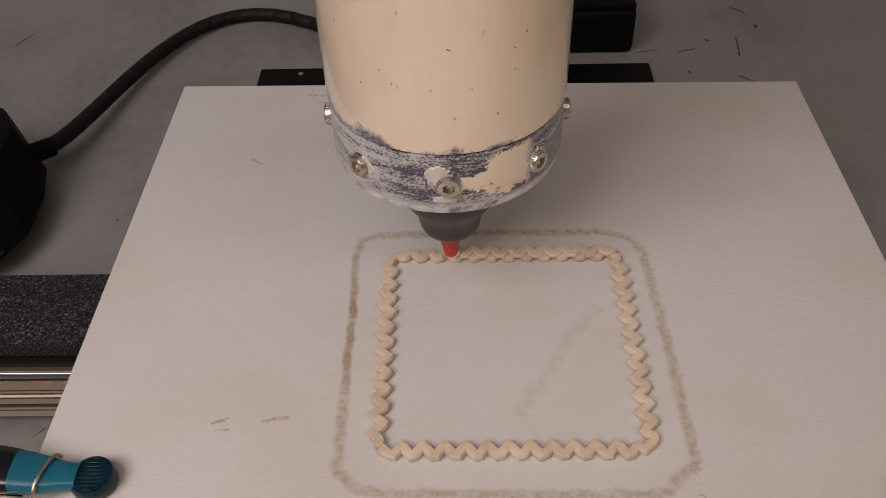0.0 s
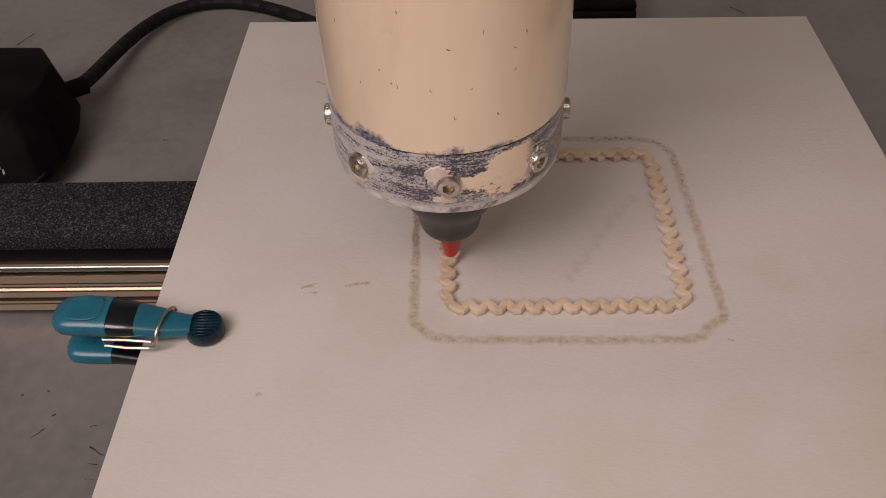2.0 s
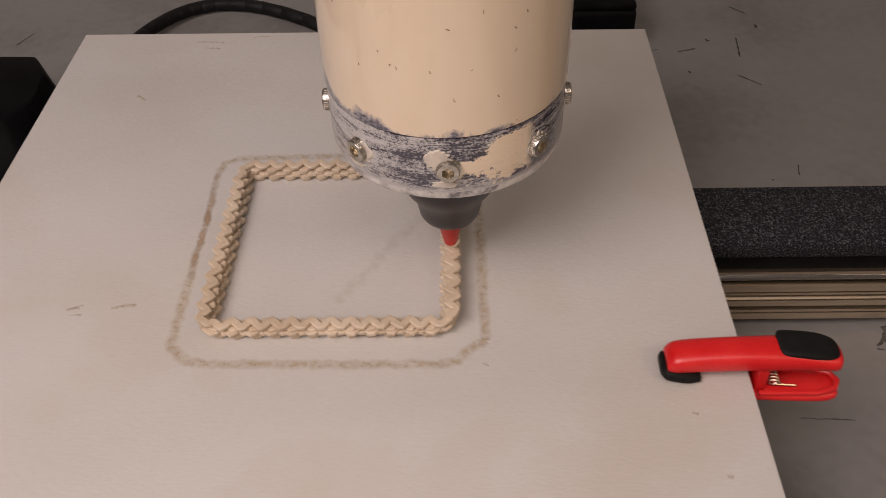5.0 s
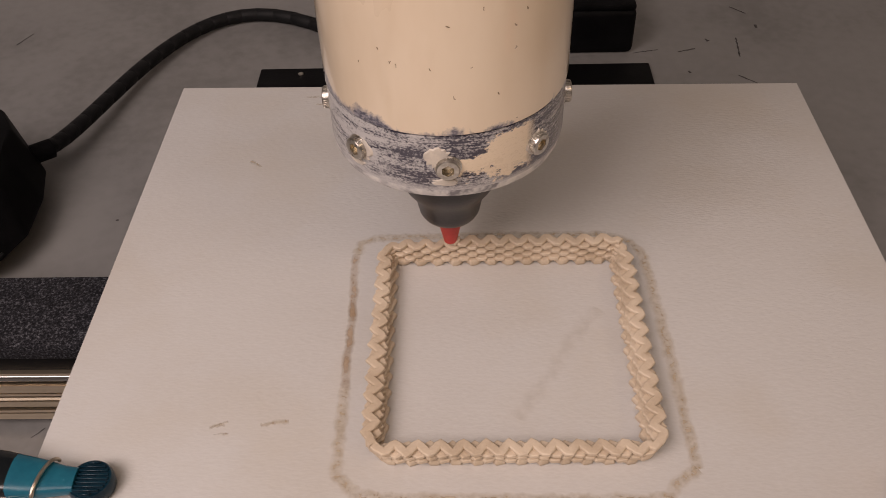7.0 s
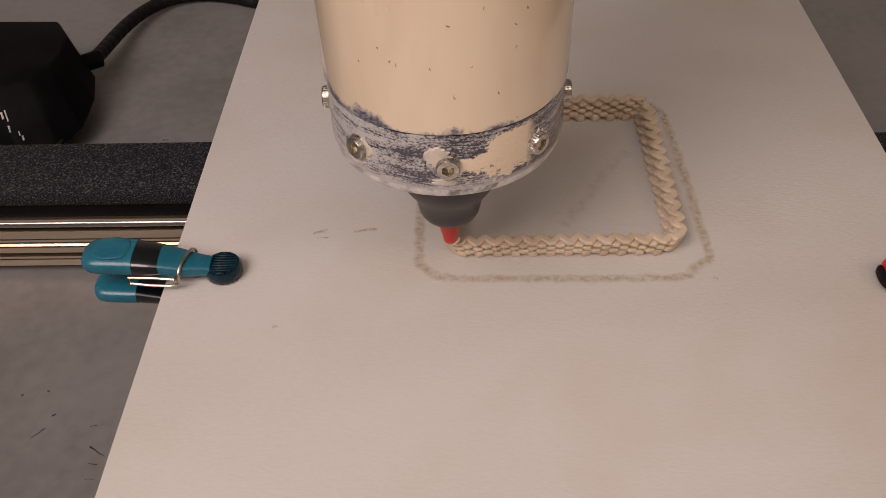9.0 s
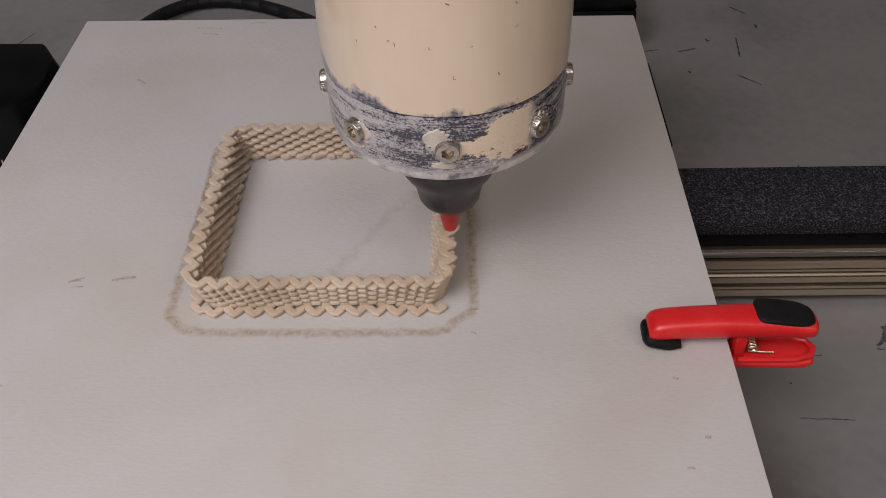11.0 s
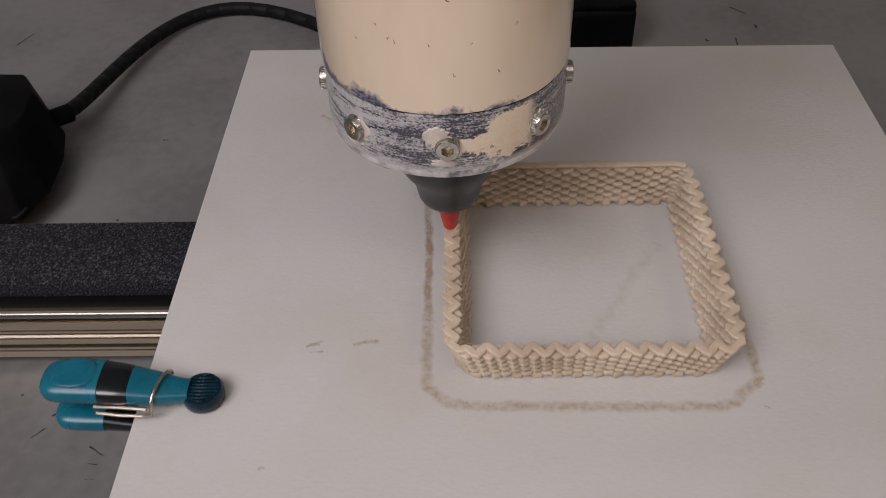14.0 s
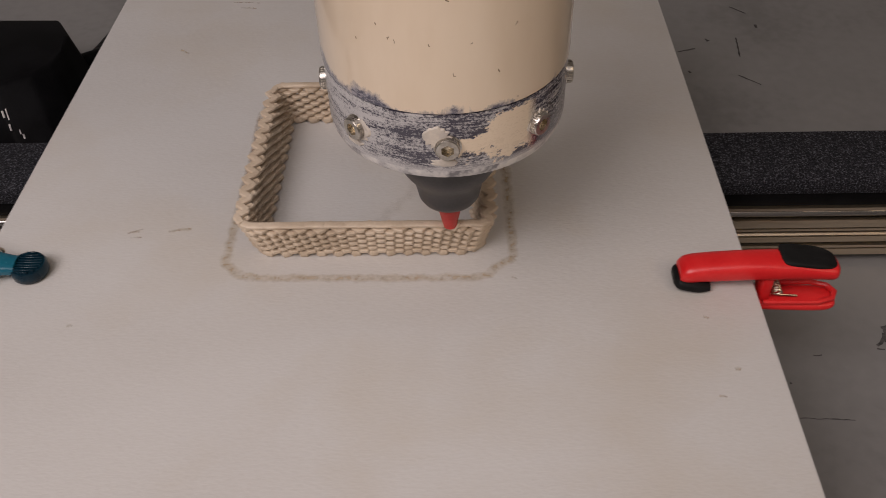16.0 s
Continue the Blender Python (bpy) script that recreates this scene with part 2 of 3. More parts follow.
def loft(bm, stations, n=32, power=2.7):
    """A rounded bar along x; stations: x, centre y, centre z, half width, half height."""
    fine = []
    for i in range(len(stations) - 1):
        p0, p1, p2, p3 = (stations[min(max(i + j, 0), len(stations) - 1)] for j in (-1, 0, 1, 2))
        for f in (0.0, 0.25, 0.5, 0.75):
            fine.append(tuple(max(min(q1, q2) - 0.0003, min(max(q1, q2) + 0.0003, 0.5 * (
                2 * q1 + (q2 - q0) * f + (2 * q0 - 5 * q1 + 4 * q2 - q3) * f * f + (3 * q1 - q0 - 3 * q2 + q3) * f ** 3)))
                for q0, q1, q2, q3 in zip(p0, p1, p2, p3)))
    fine.append(stations[-1])
    rings = []
    for x, y, z, a, b in fine:
        ring = []
        for i in range(n):
            t = 2 * math.pi * i / n
            c, s = math.cos(t), math.sin(t)
            ring.append(bm.verts.new((x, y + a * math.copysign(abs(c) ** (2 / power), c), z + b * math.copysign(abs(s) ** (2 / power), s))))
        rings.append(ring)
    for p, q in zip(rings, rings[1:]):
        for i in range(n):
            bm.faces.new((p[i], p[(i + 1) % n], q[(i + 1) % n], q[i]))
    bm.faces.new(rings[0][::-1])
    bm.faces.new(rings[-1])
    return bm


def sweep(bm, points, radius, n=8, closed=False, flat=1.0, square=2.0):
    """A bead of round or flattened section along points that lie nearly level."""
    pts = [Vector(p) for p in points]
    m = len(pts)
    rings = []
    for k, p in enumerate(pts):
        a = pts[(k - 1) % m] if closed or k else p
        b = pts[(k + 1) % m] if closed or k < m - 1 else p
        d = (b - a).normalized()
        side = d.cross(Vector((0, 0, 1)))
        side = side.normalized() if side.length > 1e-4 else Vector((1, 0, 0))
        up = side.cross(d).normalized()
        r = radius[k] if isinstance(radius, list) else radius
        ring = []
        for i in range(n):
            c, s = math.cos(2 * math.pi * (i + 0.5) / n), math.sin(2 * math.pi * (i + 0.5) / n)
            c, s = math.copysign(abs(c) ** (2 / square), c), math.copysign(abs(s) ** (2 / square), s)
            ring.append(bm.verts.new(p + side * (r * c) + up * (r * flat * s)))
        rings.append(ring)
    for k in range(m if closed else m - 1):
        p, q = rings[k], rings[(k + 1) % m]
        for i in range(n):
            bm.faces.new((p[i], p[(i + 1) % n], q[(i + 1) % n], q[i]))
    if not closed:
        bm.faces.new(rings[0][::-1])
        bm.faces.new(rings[-1])
    return bm


# ---- the room ----
TABLE_Z = -0.085


def build_room():
    bm = box(bmesh.new(), (-1.6, -1.1, TABLE_Z - 0.03), (1.6, 1.5, TABLE_Z), 0.004)
    single("table_top", bm, M_TABLE, "grey laminate table top with smudges and scratches", "table", "structure")
    for x in (-1.5, 1.5):
        for y in (-1.0, 1.4):
            bm = box(bmesh.new(), (x - 0.03, y - 0.03, -0.85), (x + 0.03, y + 0.03, TABLE_Z - 0.03), 0.004)
            single("table_leg", bm, M_BLACK, "black steel table leg", "table leg", "structure")
    bm = box(bmesh.new(), (-3, -2.6, -0.95), (3, 2.8, -0.85))
    single("floor", bm, M_FLOOR, "grey concrete floor", "floor", "structure", smooth=False)
    for name, lo, hi in (("wall_north", (-3, 2.8, -0.85), (3, 2.9, 2.15)), ("wall_south", (-3, -2.7, -0.85), (3, -2.6, 2.15)),
                         ("wall_east", (3, -2.7, -0.85), (3.1, 2.9, 2.15)), ("wall_west", (-3.1, -2.7, -0.85), (-3, 2.9, 2.15)),
                         ("ceiling", (-3.1, -2.7, 2.15), (3.1, 2.9, 2.25))):
        single(name, box(bmesh.new(), lo, hi), M_WALL, "plain off-white painted surface", "ceiling" if name == "ceiling" else "wall", "structure", smooth=False)


build_room()


def build_scuffs():
    rng = random.Random(11)
    bm = bmesh.new()
    for x0, y0, x1, y1, w in SCUFFS:
        a, b = Vector((x0, y0, TABLE_Z + 0.0002)), Vector((x1, y1, TABLE_Z + 0.0002))
        n = max(2, int((b - a).length / 0.002))
        side = (b - a).normalized().cross(Vector((0, 0, 1)))
        pts = [a.lerp(b, i / n) + side * rng.uniform(-0.0003, 0.0003) for i in range(n + 1)]
        sweep(bm, pts, [w * rng.uniform(0.35, 0.75) for _ in pts], 6, False, 0.15)
    single("table_scuffs", bm, M_MARK, "small dark scuffs and scratches on the table top", "scuff", "stuff")


# from x, y to x, y and width of each scuff
SCUFFS = [(-0.2263, 0.2634, -0.2209, 0.2694, 0.0006), (-0.194, 0.2577, -0.1851, 0.2522, 0.0007), (-0.2278, 0.2936, -0.2263, 0.2929, 0.0012),
          (-0.2199, 0.2772, -0.2181, 0.2783, 0.001), (-0.2412, 0.2904, -0.24, 0.2911, 0.0012), (-0.1919, 0.2476, -0.1868, 0.2469, 0.0005),
          (-0.1907, 0.2389, -0.1861, 0.2388, 0.0004), (-0.1972, 0.2702, -0.1939, 0.2713, 0.0005), (0.172, 0.2725, 0.1997, 0.2709, 0.0005),
          (0.2239, 0.6477, 0.2206, 0.6193, 0.0012), (0.1371, 0.627, 0.1577, 0.6315, 0.0008), (0.1761, 0.5993, 0.1774, 0.5968, 0.0022),
          (0.2444, 0.6679, 0.2442, 0.6633, 0.0018), (0.1989, 0.6468, 0.2004, 0.6432, 0.0022), (0.2297, 0.6989, 0.2409, 0.6869, 0.001),
          (0.2136, 0.5926, 0.2276, 0.5788, 0.001), (0.1907, 0.3135, 0.1954, 0.3138, 0.0008), (0.1729, 0.2951, 0.1739, 0.2947, 0.0012),
          (0.1733, 0.6276, 0.1878, 0.6323, 0.0012), (0.2264, 0.4697, 0.2282, 0.4807, 0.0009), (0.2071, 0.4653, 0.2081, 0.4647, 0.0012),
          (-0.2288, 0.4325, -0.2269, 0.4325, 0.0015), (-0.2186, 0.5196, -0.2144, 0.5195, 0.0012), (-0.3749, 0.6558, -0.3668, 0.6739, 0.0009),
          (0.2277, 0.3203, 0.2305, 0.3223, 0.0016), (0.2305, 0.3223, 0.2341, 0.3293, 0.0016), (0.234, 0.3335, 0.2385, 0.3347, 0.0014),
          (0.2359, 0.3343, 0.2337, 0.3227, 0.0018), (0.2267, 0.3183, 0.2307, 0.3174, 0.0009)]
build_scuffs()


# ---- machine frame ----
def build_foot():
    part_of = thing("foot_plate", (-0.008, 0.56, TABLE_Z), "flat black steel foot plate lying on the table", "foot plate")
    bm = box(bmesh.new(), (-0.160, 0.50, TABLE_Z), (0.1465, 0.6070, TABLE_Z + 0.004), 0.0015)
    part("plate", bm, M_BLACK, part_of)
    bm = bmesh.new()
    lathe(bm, [(0.0022, 0.004), (0.0020, 0.0046)], (-0.127, 0.598, TABLE_Z), 12)
    part("bolt", bm, M_STEEL, part_of)
    c = thing("control_box", (0.07, 0.69, TABLE_Z), "black plastic box standing on the table", "box")
    part("case", box(bmesh.new(), (-0.01, 0.626, TABLE_Z), (0.1365, 0.76, -0.047), 0.005, 3), M_BLACK, c)
    part("lid", box(bmesh.new(), (-0.009, 0.627, -0.0475), (0.1355, 0.759, -0.042), 0.002, 2), M_BLACK, c)
    col = thing("gantry_column", (AX, 0.95, TABLE_Z), "black upright column carrying the extruder arm", "column")
    part("upright", box(bmesh.new(), (AX - 0.04, 0.92, TABLE_Z), (AX + 0.04, 1.0, 0.75), 0.004), M_BLACK, col)


AX, AY = -0.0066, 0.3043
build_foot()


def build_extrusion():
    """Crosswise rail: slotted aluminium profile with a black textured cover strip."""
    rail = thing("cross_rail", (0, 0.295, -0.077), "slotted aluminium profile with black textured cover strip", "rail")
    x0, x1 = -0.75, 0.75
    bm = bmesh.new()
    # (depth back from the front face, height) outline of the slotted front
    prof = [(0, -0.0770), (0, -0.0722), (0.005, -0.0720), (0.005, -0.0714), (0, -0.0712), (0, -0.0694), (0.006, -0.0692), (0.006, -0.0666), (0, -0.0664),
            (0.0003, -0.0640), (0, -0.0622), (0.004, -0.0620), (0.004, -0.0612), (0, -0.0610), (0.0010, -0.0598), (0, -0.0588), (0.004, -0.0586), (0.004, -0.0578),
            (0, -0.0576), (0, -0.0560), (0.003, -0.0558), (0.003, -0.0552), (0, -0.0550), (0.0004, -0.0520), (0, -0.0493), (0.006, -0.0491), (0.006, -0.0424),
            (0.0006, -0.0422), (0.0006, -0.0404), (0.006, -0.0402), (0.006, -0.0310), (0.0485, -0.0310), (0.0485, -0.077)]
    vs = [[bm.verts.new((x, 0.2700 + d, z)) for d, z in prof] for x in (x0, x1)]
    n = len(prof)
    for i in range(n):
        bm.faces.new((vs[0][i], vs[0][(i + 1) % n], vs[1][(i + 1) % n], vs[1][i]))
    bm.faces.new(vs[0])
    bm.faces.new(vs[1][::-1])
    part("profile", bm, M_ALU, rail, smooth=False)
    part("cover_strip", box(bmesh.new(), (x0, 0.2716, -0.0306), (x1, 0.3182, -0.0210), 0.0008), M_BELT, rail, "black textured strip dusted with clay")
    bm = bmesh.new()
    sweep(bm, [(x0, 0.2728, -0.0452), (x1, 0.2728, -0.0452)], 0.0025, 16)
    # black strips in the profile's recesses, standing in for the shade there
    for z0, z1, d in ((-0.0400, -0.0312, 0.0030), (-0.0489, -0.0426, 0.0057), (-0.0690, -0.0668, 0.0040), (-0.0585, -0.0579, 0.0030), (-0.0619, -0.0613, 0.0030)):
        part("slot_shade", box(bmesh.new(), (x0, 0.2700 + d, z0), (x1, 0.2762, z1)), M_BLACK, rail, "black strip put in for the shade of a recess")
    part("guide_rod", bm, M_ROD, rail, "bright steel guide rod")
    return rail


rail = build_extrusion()


def build_motor():
    m = thing("motor_housing", (-0.33, 0.43, -0.085), "black rounded motor housing with scratches and dust", "motor")
    bm = bmesh.new()
    low = [(-0.43, 0.362), (-0.300, 0.364), (-0.280, 0.376), (-0.270, 0.402), (-0.272, 0.437), (-0.280, 0.466), (-0.296, 0.482), (-0.43, 0.490)]
    high = [(-0.43, 0.352), (-0.318, 0.394), (-0.298, 0.407), (-0.289, 0.422), (-0.287, 0.440), (-0.288, 0.460), (-0.303, 0.484), (-0.43, 0.488)]
    lo = [bm.verts.new((x, y, -0.070)) for x, y in low]
    hi = [bm.verts.new((x, y, -0.030)) for x, y in high]
    n = len(low)
    for i in range(n):
        bm.faces.new((lo[i], lo[(i + 1) % n], hi[(i + 1) % n], hi[i]))
    bm.faces.new(lo[::-1])
    bm.faces.new(hi)
    bmesh.ops.bevel(bm, geom=list(bm.edges), offset=0.0025, segments=2, affect="EDGES", profile=0.5)
    part("housing", bm, M_BLACK, m)
    part("mount_foot", box(bmesh.new(), (-0.42, 0.375, -0.085), (-0.31, 0.47, -0.0695), 0.002), M_BLACK, m)
    bm = bmesh.new()
    sweep(bm, [(-0.296, 0.376, -0.068), (-0.283, 0.376, -0.068), (-0.279, 0.384, -0.067)], 0.0012, 6)
    part("wire_loop", bm, M_CABLE, m)
    rng = random.Random(8)
    for k in range(9):
        f = rng.uniform(0.02, 0.98)
        a, b = Vector((-0.318 + 0.029 * f, 0.392 + 0.026 * f - 0.0009, -0.034)), Vector((-0.305 + 0.031 * f, 0.363 + 0.03 * f, -0.066))
        u = rng.uniform(0.1, 0.75)
        p, q = a.lerp(b, u), a.lerp(b, min(0.95, u + rng.uniform(0.06, 0.18)))
        bm = bmesh.new()
        sweep(bm, [p + Vector((0, -0.001, 0)), q + Vector((0, -0.001, 0))], rng.uniform(0.0004, 0.0008), 6)
        part("clay_splash", bm, M_RIM, m, "pale dried splash")
    bm = bmesh.new()
    sweep(bm, [(-0.292, 0.470, -0.060), (-0.280, 0.482, -0.062)], 0.0068, 12)
    part("cable_gland", bm, M_BLACK, m)
    return m


motor = build_motor()

# ---- extruder ----


def build_extruder():
    ex = thing("clay_extruder", (AX, AY, 0.005), "cream clay-filled acrylic tube with screwed end plug and red nozzle", "extruder")
    c = (AX, AY, 0)
    part("tube", lathe(bmesh.new(), [(0.0476, 0.1014), (0.0479, 0.1016), (0.0481, 0.1030), (0.0481, 0.42)], c, 96), M_TUBE, ex, "glossy tube full of cream clay")
    part("end_plug", lathe(bmesh.new(), [(0.0472, 0.0757), (0.0475, 0.0768), (0.0476, 0.1008)], c, 96),
         M_RING, ex, "dark plug band smeared with dried clay")
    part("seam_ring", lathe(bmesh.new(), [(0.0470, 0.1007), (0.0472, 0.1015)], c, 96), M_STAIN, ex, "thin dark seam between tube and plug")
    part("plug_rim", lathe(bmesh.new(), [(0.010, 0.0712), (0.0446, 0.0712), (0.0462, 0.0720), (0.0470, 0.0738), (0.0472, 0.0757)], c, 96), M_RIM, ex, "chalky whitened lower rim")
    part("cone", lathe(bmesh.new(), [(0.0060, 0.0233), (0.0102, 0.0235), (0.0124, 0.0245), (0.0136, 0.0266), (0.0142, 0.0296), (0.0148, 0.0328), (0.0157, 0.0358),
                                     (0.0172, 0.0388), (0.0194, 0.0418), (0.0214, 0.0455), (0.0226, 0.0500), (0.0230, 0.0712)], c, 64), M_CONE, ex, "dark grey plastic flared adapter")
    part("nozzle", lathe(bmesh.new(), [(0.0022, 0.0056), (0.0030, 0.0059), (0.0049, 0.0152), (0.0066, 0.0245)], c, 32), M_RED_TIP, ex, "red tapered plastic nozzle")
    rng = random.Random(4)
    for deg, z in [(-94.6, 0.1288), (-54.9, 0.1477), (-58.8, 0.1413), (-111.2, 0.1307), (-109.5, 0.1298), (-84.5, 0.1164), (-57.7, 0.1045), (-59.3, 0.1341), (-58.1, 0.1329), (-140.5, 0.1456), (-73.4, 0.1493), (-117.3, 0.135), (-79.6, 0.1293), (-107.7, 0.1583), (-88.4, 0.1449), (-127.0, 0.1259), (-67.3, 0.1172)]:
        bm = bmesh.new()
        a, n = radians(deg), rng.randint(3, 5)
        pts = []
        da, dz = rng.uniform(-0.006, 0.006), rng.uniform(-0.0004, 0.0004)
        for i in range(n):
            a += da + rng.uniform(-0.006, 0.006)
            z += dz + rng.uniform(-0.0006, 0.0006)
            pts.append((AX + 0.0481 * math.cos(a), AY + 0.0481 * math.sin(a), z))
        sweep(bm, pts, [0.00008 + 0.00018 * rng.random() for _ in pts], 5)
        part("clay_pit", bm, M_PIT, ex, "small dark pit in the clay")
    bm = bmesh.new()
    sweep(bm, [(AX, AY, 0.0052), (AX + 0.002, AY - 0.001, 0.0049), (AX + 0.0036, AY, 0.0062), (AX + 0.0041, AY, 0.0078)], [0.0018, 0.0016, 0.0012, 0.0005], 8)
    part("clay_blob", bm, M_CLAY, ex, "soft clay at the nozzle")
    for deg, z, ra, rz in ((-93.5, 0.0915, 0.0065, 0.0062), (-90, 0.0800, 0.0065, 0.0022), (-133, 0.0865, 0.0085, 0.0068), (-44, 0.0875, 0.0070, 0.0062), (-136, 0.0800, 0.006, 0.002)):
        bm = bmesh.new()
        n = 26
        ring = []
        for i in range(n):
            t = 2 * math.pi * i / n
            r = 0.75 + 0.35 * noise.noise((3 * math.cos(t) + deg, 3 * math.sin(t), z * 99)) + rng.uniform(-0.05, 0.05)
            aa = radians(deg) + ra * r * math.cos(t) / 0.0477
            ring.append((aa, z + rz * r * math.sin(t)))
        lo = [bm.verts.new((AX + 0.0474 * math.cos(aa), AY + 0.0474 * math.sin(aa), zz)) for aa, zz in ring]
        hi = [bm.verts.new((AX + 0.0481 * math.cos(radians(deg) + (aa - radians(deg)) * 0.86), AY + 0.0481 * math.sin(radians(deg) + (aa - radians(deg)) * 0.86),
                            z + (zz - z) * 0.86)) for aa, zz in ring]
        top = bm.verts.new((AX + 0.0483 * math.cos(radians(deg)), AY + 0.0483 * math.sin(radians(deg)), z))
        for i in range(n):
            bm.faces.new((lo[i], lo[(i + 1) % n], hi[(i + 1) % n], hi[i]))
            bm.faces.new((hi[i], hi[(i + 1) % n], top))
        part("clay_splat", bm, M_CHALK, ex, "dried clay smear round a screw")
    part("mounting_arm", box(bmesh.new(), (AX - 0.03, AY - 0.03, 0.42), (AX + 0.03, 0.919, 0.46), 0.004), M_BLACK, ex, "black arm to the column")
    for k in range(8):
        a = radians(-90 + 1 + 45 * k)
        out = Matrix.Translation((AX, AY, 0.0872)) @ Matrix.Rotation(a, 4, "Z") @ Matrix.Rotation(radians(90), 4, "Y")
        bm = bmesh.new()
        n = 24
        prof = [(0.0052, 0.0465), (0.0052, 0.0477), (0.0044, 0.0477), (0.0044, 0.0498), (0.0041, 0.0503), (0.0029, 0.0503)]
        rings = [[bm.verts.new((r * math.cos(2 * math.pi * i / n), r * math.sin(2 * math.pi * i / n), z)) for i in range(n)] for r, z in prof]
        hexa, hex_pts = [], []
        for z in (0.0503, 0.0482):
            ring = []
            for i in range(n):
                t = 2 * math.pi * i / n
                r = 0.0022 / math.cos((t % (math.pi / 3)) - math.pi / 6)
                ring.append(bm.verts.new((r * math.cos(t), r * math.sin(t), z)))
            hexa.append(ring)
            hex_pts.append([v.co.copy() for v in ring])
        rings += hexa[:1]
        for p, q in zip(rings, rings[1:]):
            for i in range(n):
                bm.faces.new((p[i], p[(i + 1) % n], q[(i + 1) % n], q[i]))
        bm.faces.new(rings[0][::-1])
        bm.transform(out)
        screw = part("cap_screw", bm, M_STEEL, ex, "steel socket head screw with washer")
        bm = bmesh.new()
        ends = [[bm.verts.new(v) for v in pts] for pts in hex_pts]
        for i in range(n):
            bm.faces.new((ends[0][i], ends[0][(i + 1) % n], ends[1][(i + 1) % n], ends[1][i]))
        bm.faces.new(ends[1])
        bm.transform(out)
        part("hex_socket", bm, M_RUST, screw, "dirty brassy hexagon socket")
        # knurled edge of the head
        bm = bmesh.new()
        for i in range(28):
            t = 2 * math.pi * i / 28
            box_at = Matrix.Rotation(t, 4, "Z") @ Matrix.Translation((0.00445, 0, 0.04875)) @ Matrix.Diagonal((0.0003, 0.0005, 0.0019, 1))
            bmesh.ops.create_cube(bm, size=1, matrix=out @ box_at)
        part("knurling", bm, M_STEEL, screw, smooth=False)
    return ex


extruder = build_extruder()


# ---- board and what lies on it ----
def build_board():
    b = thing("print_board", (0.0125, 0.15, -0.006), "white melamine board with faint clay stains, sliding on the rail", "board")
    bm = bmesh.new()
    corners = [(-0.1738, -0.16), (0.1970, -0.16), (0.1970, 0.4547), (-0.1720, 0.4597)]
    low, high = [[bm.verts.new((x, y, z)) for x, y in corners] for z in (-0.006, 0.0)]
    for i in range(4):
        bm.faces.new((low[i], low[(i + 1) % 4], high[(i + 1) % 4], high[i]))
    bm.faces.new(low[::-1])
    bm.faces.new(high)
    bmesh.ops.bevel(bm, geom=list(bm.edges), offset=0.0006, segments=2, affect="EDGES", profile=0.5)
    part("panel", bm, M_BOARD, b)
    part("bed_carriage", box(bmesh.new(), (-0.06, 0.17, -0.0203), (0.10, 0.34, -0.0062), 0.002), M_BLACK, b, "black carriage block under the board")
    return b


board = build_board()

CX, CY, CH = 0.0166, 0.2500, 0.0034
LAYER, N_LAYERS = 0.00214, 10
TEETH = 12
# how far the teeth of each layer shift against the layer below, in teeth, at the start and the end of each side
SHIFT = {"back": (0.50, 0.50), "left": (0.49, 0.47), "front": (0.51, 0.49), "right": (0.46, 0.47)}
START = {"back": 0.30, "left": 0.10, "front": 0.25, "right": 0.40}


def layer_size(k):
    f = k / (N_LAYERS - 1)
    return 0.0540 + 0.0044 * f, 0.0550 + 0.0033 * f, 0.0016 - 0.0022 * f


def side_line(side, k):
    """The two ends of one side of layer k, in the order in which the nozzle goes, and its outward normal."""
    hx, hy, dy = layer_size(k)
    sx, sy = hx - CH, hy - CH
    a, b, n = {"back": ((sx, hy), (-sx, hy), (0, 1)), "left": ((-hx, sy), (-hx, -sy), (-1, 0)),
               "front": ((-sx, -hy), (sx, -hy), (0, -1)), "right": ((hx, -sy), (hx, sy), (1, 0))}[side]
    return Vector((a[0], a[1] + dy)), Vector((b[0], b[1] + dy)), Vector(n)


def side_points(side, k, per=8, straight=False):
    """Points of one side with its teeth; it ends in the middle of the chamfer that follows."""
    rng = random.Random(17 * k + len(side))
    a, b, n = side_line(side, k)
    order = ["back", "left", "front", "right"]
    nxt = side_line(order[(order.index(side) + 1) % 4], k)[0]
    prv = side_line(order[(order.index(side) - 1) % 4], k)[1]
    s0, s1 = SHIFT[side]
    amp = 0.0028 if k < 2 else 0.0024 + 0.0003 * k / N_LAYERS
    pts = [(prv + a) / 2]
    m = TEETH * per
    for i in range(m + 1):
        v = i / m
        ph = (TEETH * v + START[side] + k * (s0 + (s1 - s0) * v)) % 1.0
        lean = 0.56 if side in ("front", "right") else 0.5
        tri = 2 * (ph / lean if ph < lean else (1 - ph) / (1 - lean)) - 1
        fade = min(1, 0.25 + v * TEETH * 1.6, 0.25 + (1 - v) * TEETH * 1.6)
        lift = 0 if straight else tri * amp * fade
        pts.append(a.lerp(b, v) + n * (lift + rng.uniform(-0.00018, 0.00018)))
    pts.append((b + nxt) / 2)
    z = LAYER * (k + 0.5) + 0.0008
    return [(CX + p.x, CY + p.y, z + rng.uniform(-0.00012, 0.00012)) for p in pts]


SIDES = ("back", "left", "front", "right")
# sides laid down while the walls are in view, tooth by tooth: layer, side
LAID = [(1, "back"), (1, "left"), (1, "front"), (4, "right"), (5, "back"), (5, "left"), (5, "front"), (9, "right"), (10, "back"), (10, "left"), (10, "front")]


